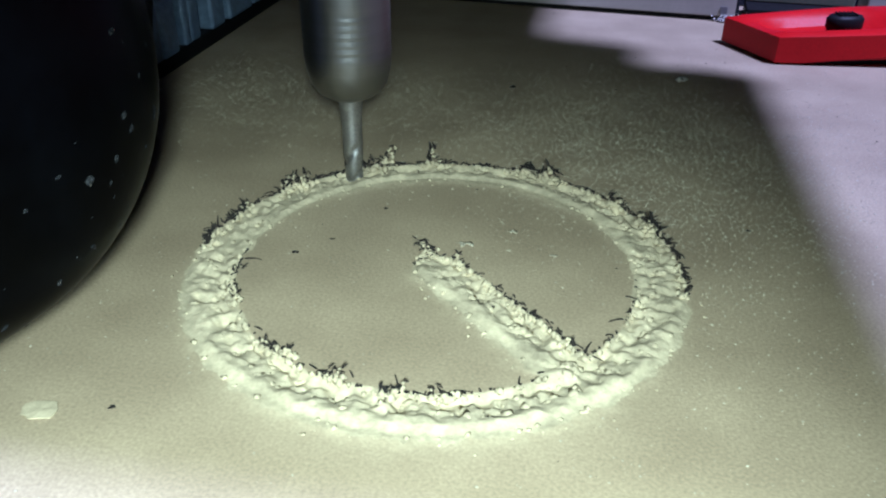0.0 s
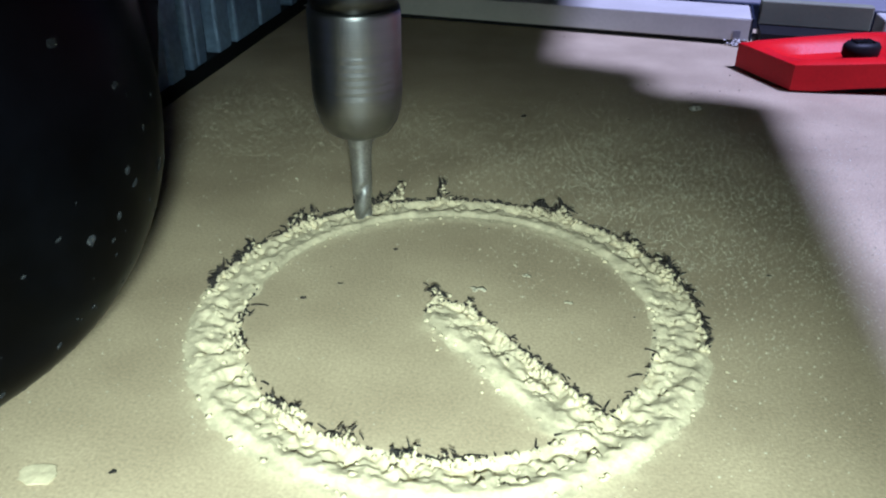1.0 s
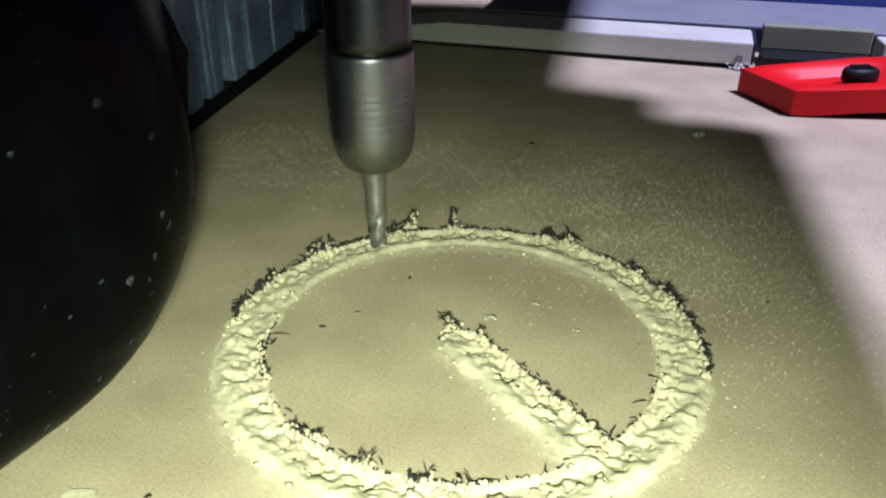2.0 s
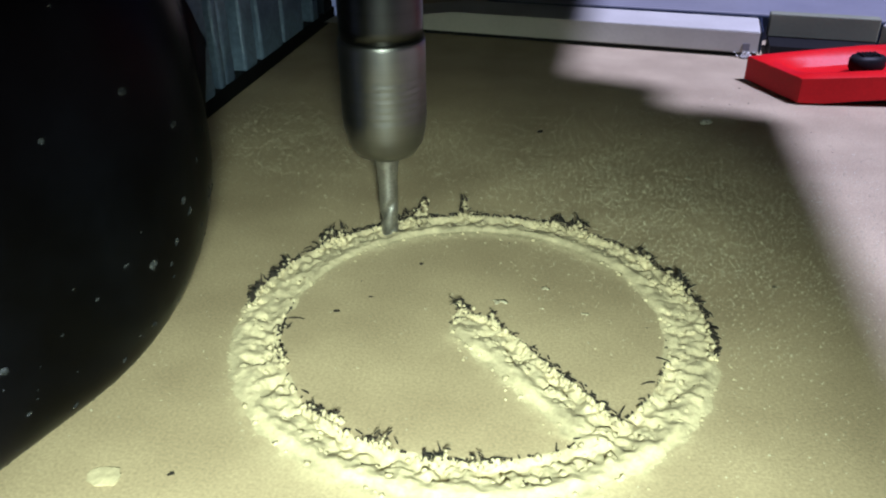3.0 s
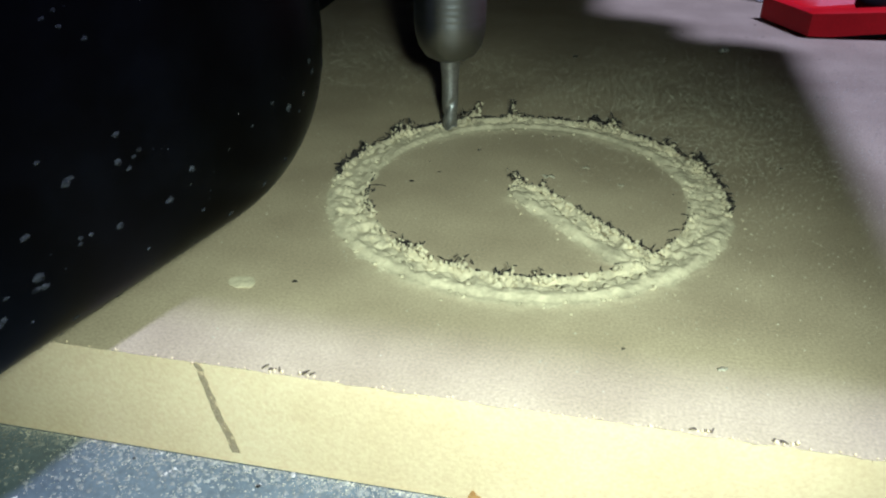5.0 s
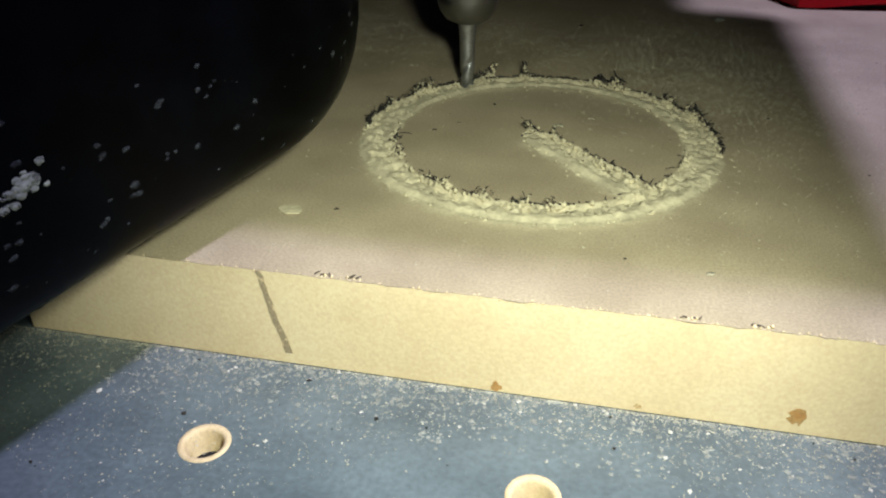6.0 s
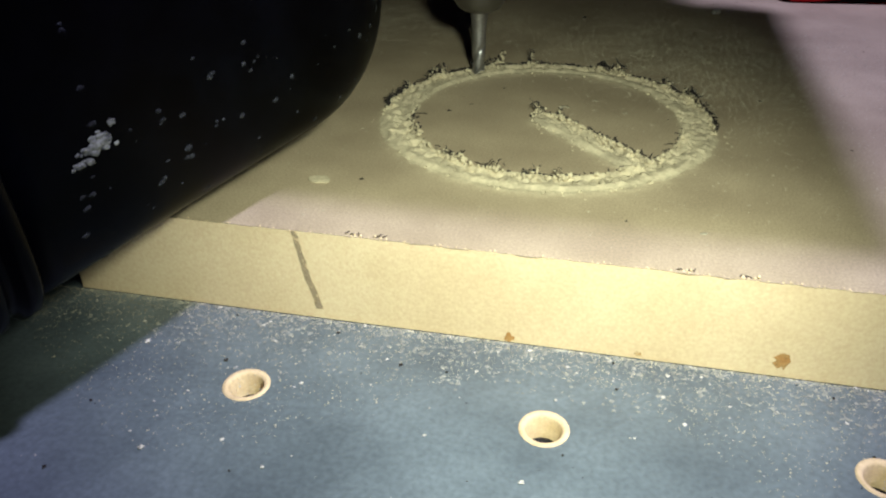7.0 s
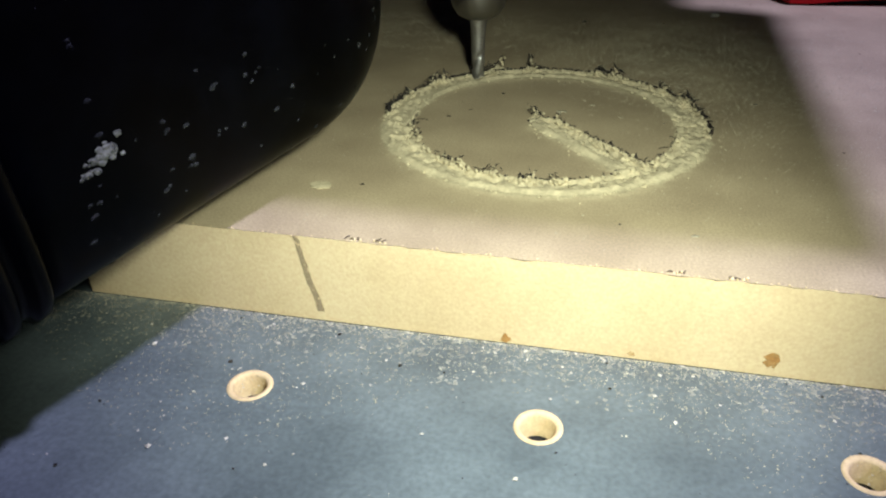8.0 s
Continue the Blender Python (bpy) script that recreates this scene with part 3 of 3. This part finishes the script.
def curl(verts, faces, x, y, nx, ny, length, width, lift, rng, z=0.0):
    """One torn flake of skin: a thin strip that rises from the edge and curls over."""
    a = rng.gauss(0, 0.7)
    ux, uy = nx * math.cos(a) - ny * math.sin(a), nx * math.sin(a) + ny * math.cos(a)
    k, n, thick = len(verts), 5, 0.00010
    bend = rng.uniform(0.3, 1.6)
    px, pz, ang = -0.0002, z, lift
    for i in range(n):
        wd = width * (1 - 0.75 * (i / (n - 1)) ** 1.5) * rng.uniform(0.8, 1.2)
        for sx, dz in ((-1, 0), (1, 0), (1, thick), (-1, thick)):
            verts.append((x + ux * px - uy * wd * sx, y + uy * px + ux * wd * sx, pz + dz))
        px += math.cos(ang) * length / n
        pz += math.sin(ang) * length / n
        ang -= bend / n * rng.uniform(0.2, 1.8)
    for i in range(n - 1):
        b = k + 4 * i
        for j in range(4):
            faces.append((b + j, b + (j + 1) % 4, b + 4 + (j + 1) % 4, b + 4 + j))
    faces.append((k, k + 3, k + 2, k + 1))
    e = k + 4 * (n - 1)
    faces.append((e, e + 1, e + 2, e + 3))


def tuft(x, y, nx, ny, tall, pale_v, pale_f, mv, mf, rng, wide):
    """A ragged clump of raised fibres that carries dark torn flakes of skin."""
    lean = rng.uniform(-0.2, 0.6)
    side = rng.uniform(-0.7, 0.7)
    for _ in range(5 + int(tall / 0.00028)):
        u = rng.random() ** 1.4
        z, spread = tall * u, 0.00095 * (1 - 0.65 * u)
        a, b = rng.gauss(0, spread) + side * z, rng.gauss(0, 0.4 * spread) + lean * z - 0.0007
        lump(pale_v, pale_f, (x + nx * b - ny * a, y + ny * b + nx * a, z - 0.0002), (0.00060 - 0.00030 * u) * rng.uniform(0.7, 1.3), rng, 0.9)
    for _ in range(rng.randint(5, 8)):
        u = rng.uniform(0.35, 1.0)
        z, a = tall * u, rng.gauss(0, 0.0008) * (1.2 - 0.7 * u) + side * tall * u
        b = lean * z - 0.0005
        turn = rng.choice((-1, 1)) * rng.uniform(0.2, 1.2)
        ux, uy = nx * math.cos(turn) - ny * math.sin(turn), nx * math.sin(turn) + ny * math.cos(turn)
        curl(mv, mf, x + nx * b - ny * a, y + ny * b + nx * a, ux, uy, wide * rng.uniform(0.0009, 0.0022), wide * rng.uniform(0.00012, 0.00032), rng.uniform(-0.1, 1.2), rng, z)


def torn_edges():
    rng = random.Random(11)
    dark_v, dark_f, pale_v, pale_f = [], [], [], []
    for x, y, nx, ny in contours():
        ragged = 0.5 + noise.noise(Vector((x, y, 0.7)) * 210)
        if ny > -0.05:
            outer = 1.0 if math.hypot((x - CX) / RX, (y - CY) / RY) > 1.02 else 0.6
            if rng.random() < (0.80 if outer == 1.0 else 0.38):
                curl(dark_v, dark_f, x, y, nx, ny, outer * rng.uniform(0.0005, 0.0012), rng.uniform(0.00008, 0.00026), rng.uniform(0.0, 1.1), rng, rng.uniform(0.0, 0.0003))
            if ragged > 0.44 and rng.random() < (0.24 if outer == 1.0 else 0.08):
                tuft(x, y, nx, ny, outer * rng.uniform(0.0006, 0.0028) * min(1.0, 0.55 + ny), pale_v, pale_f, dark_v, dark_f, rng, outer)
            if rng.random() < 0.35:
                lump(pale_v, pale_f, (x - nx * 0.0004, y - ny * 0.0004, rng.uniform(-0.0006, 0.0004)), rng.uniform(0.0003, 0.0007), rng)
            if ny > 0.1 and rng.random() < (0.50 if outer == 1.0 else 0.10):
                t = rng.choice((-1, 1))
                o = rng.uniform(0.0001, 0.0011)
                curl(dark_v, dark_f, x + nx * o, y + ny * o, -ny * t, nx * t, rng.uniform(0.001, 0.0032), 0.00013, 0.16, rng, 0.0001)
        elif rng.random() < 0.30:
            o = abs(rng.gauss(0, 0.0011)) - 0.0005
            lump(pale_v, pale_f, (x + nx * o, y + ny * o, 0.00005), rng.uniform(0.00012, 0.00032), rng, 0.5)
        if ny <= -0.05 and rng.random() < 0.12:
            lump(pale_v, pale_f, (x + nx * rng.uniform(-0.0006, 0.0003), y + ny * rng.uniform(-0.0006, 0.0003), rng.uniform(-0.0001, 0.0003)), rng.uniform(0.0003, 0.0006), rng, 0.6)
    for x, y, nx, ny, tall in ((0.0548, 0.2586, -0.5, 0.86, 0.0026), (0.0499, 0.2557, -0.6, 0.8, 0.0023), (0.0416, 0.2457, -0.8, 0.6, 0.0020), (0.0627, 0.2603, -0.2, 0.98, 0.0022), (0.0796, 0.2590, 0.2, 0.98, 0.0018), (0.0680, 0.2281, -0.5, 0.86, 0.0020), (0.0703, 0.1971, 0.0, 1.0, 0.0017), (0.0562, 0.2022, 0.4, 0.9, 0.0015), (0.0634, 0.1988, 0.2, 0.98, 0.0014), (0.0450, 0.2131, 0.7, 0.7, 0.0019), (0.0462, 0.2118, 0.7, 0.7, 0.0015)):
        tuft(x, y, nx, ny, tall * 1.15, pale_v, pale_f, dark_v, dark_f, rng, 1.0 if y > CY else 0.6)
        tuft(x + rng.gauss(0, 0.0005), y, nx, ny, tall * 0.6, pale_v, pale_f, dark_v, dark_f, rng, 1.0 if y > CY else 0.5)
    for _ in range(700):
        w = rng.uniform(0, 2 * math.pi)
        o = rng.uniform(-HALF, HALF) * 0.8
        x, y = CX + (RX + o) * math.cos(w), CY + (RY + o) * math.sin(w)
        if rng.random() < 0.2:
            c = ARM_A.lerp(ARM_B, rng.random())
            x, y = c.x + rng.gauss(0, 0.0016), c.y + rng.gauss(0, 0.0016)
        if away(x, y) < -0.0008 and across(x, y) > -0.25:
            lump(pale_v, pale_f, (x, y, height(x, y)[0] - 0.0001), 0.0003 + 0.0006 * rng.random() ** 2, rng, 0.45)
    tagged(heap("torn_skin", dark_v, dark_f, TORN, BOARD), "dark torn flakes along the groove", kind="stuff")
    tagged(heap("fibre_fluff", pale_v, pale_f, RAW, BOARD, True), "pale fluffy fibres along the groove", kind="stuff")


torn_edges()


def scatter(name, label, mat, count, place, size, seed, power=3, flat=0.6):
    rng = random.Random(seed)
    verts, faces = [], []
    for _ in range(count):
        x, y, z = place(rng)
        r = size[0] + (size[1] - size[0]) * rng.random() ** power
        lump(verts, faces, (x, y, z + r * flat * 0.7), r, rng, flat)
    return tagged(heap(name, verts, faces, mat), label, "sawdust", kind="stuff")


def on_board(rng):
    while True:
        x, y = rng.uniform(-0.004, 0.150), rng.uniform(0.174, 0.370)
        k = 0.012 + math.exp(-((x - 0.098) / 0.024) ** 2 - ((y - 0.277) / 0.030) ** 2) + 0.55 * math.exp(-((x - 0.022) / 0.03) ** 2 - ((y - 0.296) / 0.023) ** 2)
        k *= 0.4 + 1.2 * max(0, noise.noise(Vector((x, y, 0)) * 160) + 0.4)
        if rng.random() < k and away(x, y) > 0.001:
            return x, y, 0.0


def on_bed(rng):
    x = rng.uniform(-0.06, 0.19)
    return x, Y0 - 0.0002 - 0.034 * rng.random() ** 3.2 * (0.6 + 0.4 * math.sin(x * 60)), BED


def on_bed_band(rng):
    while True:
        x, u = rng.uniform(-0.06, 0.19), rng.random() ** 2.0
        if noise.noise(Vector((x, u * 0.014, 3)) * 260) > -0.5 + 0.6 * u:
            return x, Y0 - 0.0002 - 0.013 * u, BED


def on_bed_sparse(rng):
    return rng.uniform(-0.06, 0.19), rng.uniform(0.08, 0.169), BED


scatter("sawdust", "fine pale sawdust scattered on the board", SAWDUST, 20000, on_board, (0.00005, 0.00023), 21)


def on_board_far(rng):
    while True:
        x, y = rng.uniform(0.0, 0.150), rng.uniform(0.190, 0.350)
        k = 0.015 + math.exp(-((x - 0.112) / 0.030) ** 2 - ((y - 0.268) / 0.036) ** 2) + 0.5 * math.exp(-((x - 0.030) / 0.03) ** 2 - ((y - 0.292) / 0.018) ** 2) + 0.4 * math.exp(-((x - 0.075) / 0.02) ** 2 - ((y - 0.285) / 0.018) ** 2)
        k *= 0.35 + 1.3 * max(0, noise.noise(Vector((x, y, 5)) * 120) + 0.35)
        if rng.random() < k and away(x, y) > 0.001 and math.hypot(x - CX, y - CY) > RX:
            return x, y, 0.0


scatter("sawdust", "coarser pale grains dusted over the board behind the groove", GRAIN, 15000, on_board_far, (0.00004, 0.00018), 31, 2.0, 0.6)
scatter("sawdust", "pale sawdust along the foot of the board", SAWDUST, 16000, on_bed, (0.00005, 0.00017), 22, 3)
scatter("sawdust", "sparse white flakes on the grey bed", DUST, 420, on_bed_sparse, (0.00008, 0.0006), 23, 5)
scatter("sawdust", "flat pale flecks along the foot of the board", DUST, 260, on_bed, (0.0001, 0.00042), 26, 2.5, 0.25)
scatter("sawdust", "dull grey sawdust flakes drifted against the board", DRIFT, 5200, on_bed_band, (0.00010, 0.00050), 29, 2.2, 0.18)
scatter("grit", "sparse dark grit on the fibreboard", TORN, 70, lambda rng: (rng.uniform(0.0, 0.19), rng.uniform(0.175, 0.40), 0.0), (0.00005, 0.00026), 27, 2)
scatter("grit", "sparse dark grit on the grey bed", TORN, 160, on_bed_sparse, (0.0001, 0.0005), 24, 3)


def crumb(name, x, y, z, size, mat, label, flat=0.7, seed=1):
    rng = random.Random(seed)
    verts, faces = [], []
    for _ in range(7):
        lump(verts, faces, (rng.gauss(0, size * 0.4), rng.gauss(0, size * 0.3), size * flat * 0.6), size * rng.uniform(0.5, 0.8), rng, flat)
    ob = heap(name, verts, faces, mat, None, True)
    ob.location = (x, y, z)
    return tagged(ob, label, name.replace("_", " "), "specks on the board" if "_" in name else "")


crumb("crumb", 0.1113, 0.3163, 0, 0.0013, DUST, "round white crumb lying on the fibreboard", 0.8, 3)
rng_chip = random.Random(4)
CHIP_RIM = [(0.0021 * rng_chip.uniform(0.8, 1.15) * math.cos(k * math.pi / 9), 0.0016 * rng_chip.uniform(0.8, 1.15) * math.sin(k * math.pi / 9)) for k in range(18)]
chip = tagged(part("chip", prism(CHIP_RIM, 0.0001, 0.00026, 0.00006), RAW), "flat pale chip lying on the fibreboard", "chip")
chip.location = (0.0333, 0.1873, 0)
for k, (x, y, r) in enumerate(((0.0733, 0.3041, 0.0008), (0.0494, 0.2248, 0.0005), (0.1158, 0.2439, 0.0004), (0.0590, 0.2410, 0.0004), (0.1300, 0.2200, 0.0003), (0.0880, 0.1830, 0.0003), (0.0407, 0.1892, 0.0004), (0.0534, 0.2297, 0.0003), (0.0964, 0.3069, 0.0004))):
    crumb("dark_speck", x, y, 0, r, TORN, "tiny dark speck lying on the fibreboard", 0.5, 10 + k)


for k, (x, y, r) in enumerate(((0.0733, 0.2320, 0.0009), (0.0798, 0.2371, 0.0006), (0.0864, 0.2310, 0.0005), (0.1174, 0.2707, 0.0006), (0.1054, 0.2839, 0.0007), (0.1003, 0.1815, 0.0005))):
    crumb("pale_flake", x, y, 0, r, SAWDUST, "tiny pale flake lying on the fibreboard", 0.12, 30 + k)


# ---- marks on the board's front edge ----
def edge_marks():
    rng = random.Random(8)
    bm = bmesh.new()
    left, right = [], []
    for k in range(17):
        u = k / 16
        x = 0.0350 + 0.0034 * u + rng.gauss(0, 0.00012)
        w = 0.00035 + 0.0003 * abs(noise.noise(Vector((u * 9, 0, 0)))) + 0.0003 * u
        z = -0.0001 - 0.0150 * u
        left.append(bm.verts.new((x - w, Y0 - 0.00012, z)))
        right.append(bm.verts.new((x + w, Y0 - 0.00012, z)))
    for k in range(16):
        bm.faces.new([left[k], left[k + 1], right[k + 1], right[k]])
    part("pencil_mark", bm, GRAPHITE, BOARD, "dark pencil line")
    for x, z, r in ((0.1134, -0.0140, 0.0013), (0.0711, -0.0162, 0.0009), (0.0920, -0.0162, 0.0006), (0.1330, -0.0166, 0.0008)):
        bm = bmesh.new()
        ring = [bm.verts.new((x + r * rng.uniform(0.6, 1.3) * math.cos(k * math.pi / 8), Y0 - 0.00010, max(BED + 0.0003, z + r * rng.uniform(0.6, 1.5) * math.sin(k * math.pi / 8)))) for k in range(16)]
        bm.faces.new(ring)
        part("stain", bm, CHAR, BOARD, "brown scorched stain")
    verts, faces, dv, df = [], [], [], []
    for _ in range(500):
        x = rng.uniform(X0, 0.20)
        lump(verts, faces, (x, Y0 + rng.uniform(-0.0001, 0.0003), rng.uniform(-0.0004, 0.0001)), rng.uniform(0.00006, 0.00022), rng)
    for x0 in (0.0455, 0.0495, 0.0973, 0.1062):
        for _ in range(3):
            lump(verts, faces, (x0 + rng.gauss(0, 0.0007), Y0 + 0.0004, rng.uniform(-0.0003, 0.0003)), rng.uniform(0.0002, 0.0004), rng)
            curl(dv, df, x0 + rng.gauss(0, 0.0009), Y0 + 0.0006, rng.choice((-1, 1)), 0.3, rng.uniform(0.0006, 0.0015), 0.00016, rng.uniform(0.2, 0.7), rng)
    tagged(heap("frayed_edge", verts, faces, CUT, BOARD, True), "pale frayed fibres on the sawn edge", kind="stuff")
    tagged(heap("torn_edge", dv, df, FLAP, BOARD), "brown torn skin on the sawn edge", kind="stuff")


edge_marks()
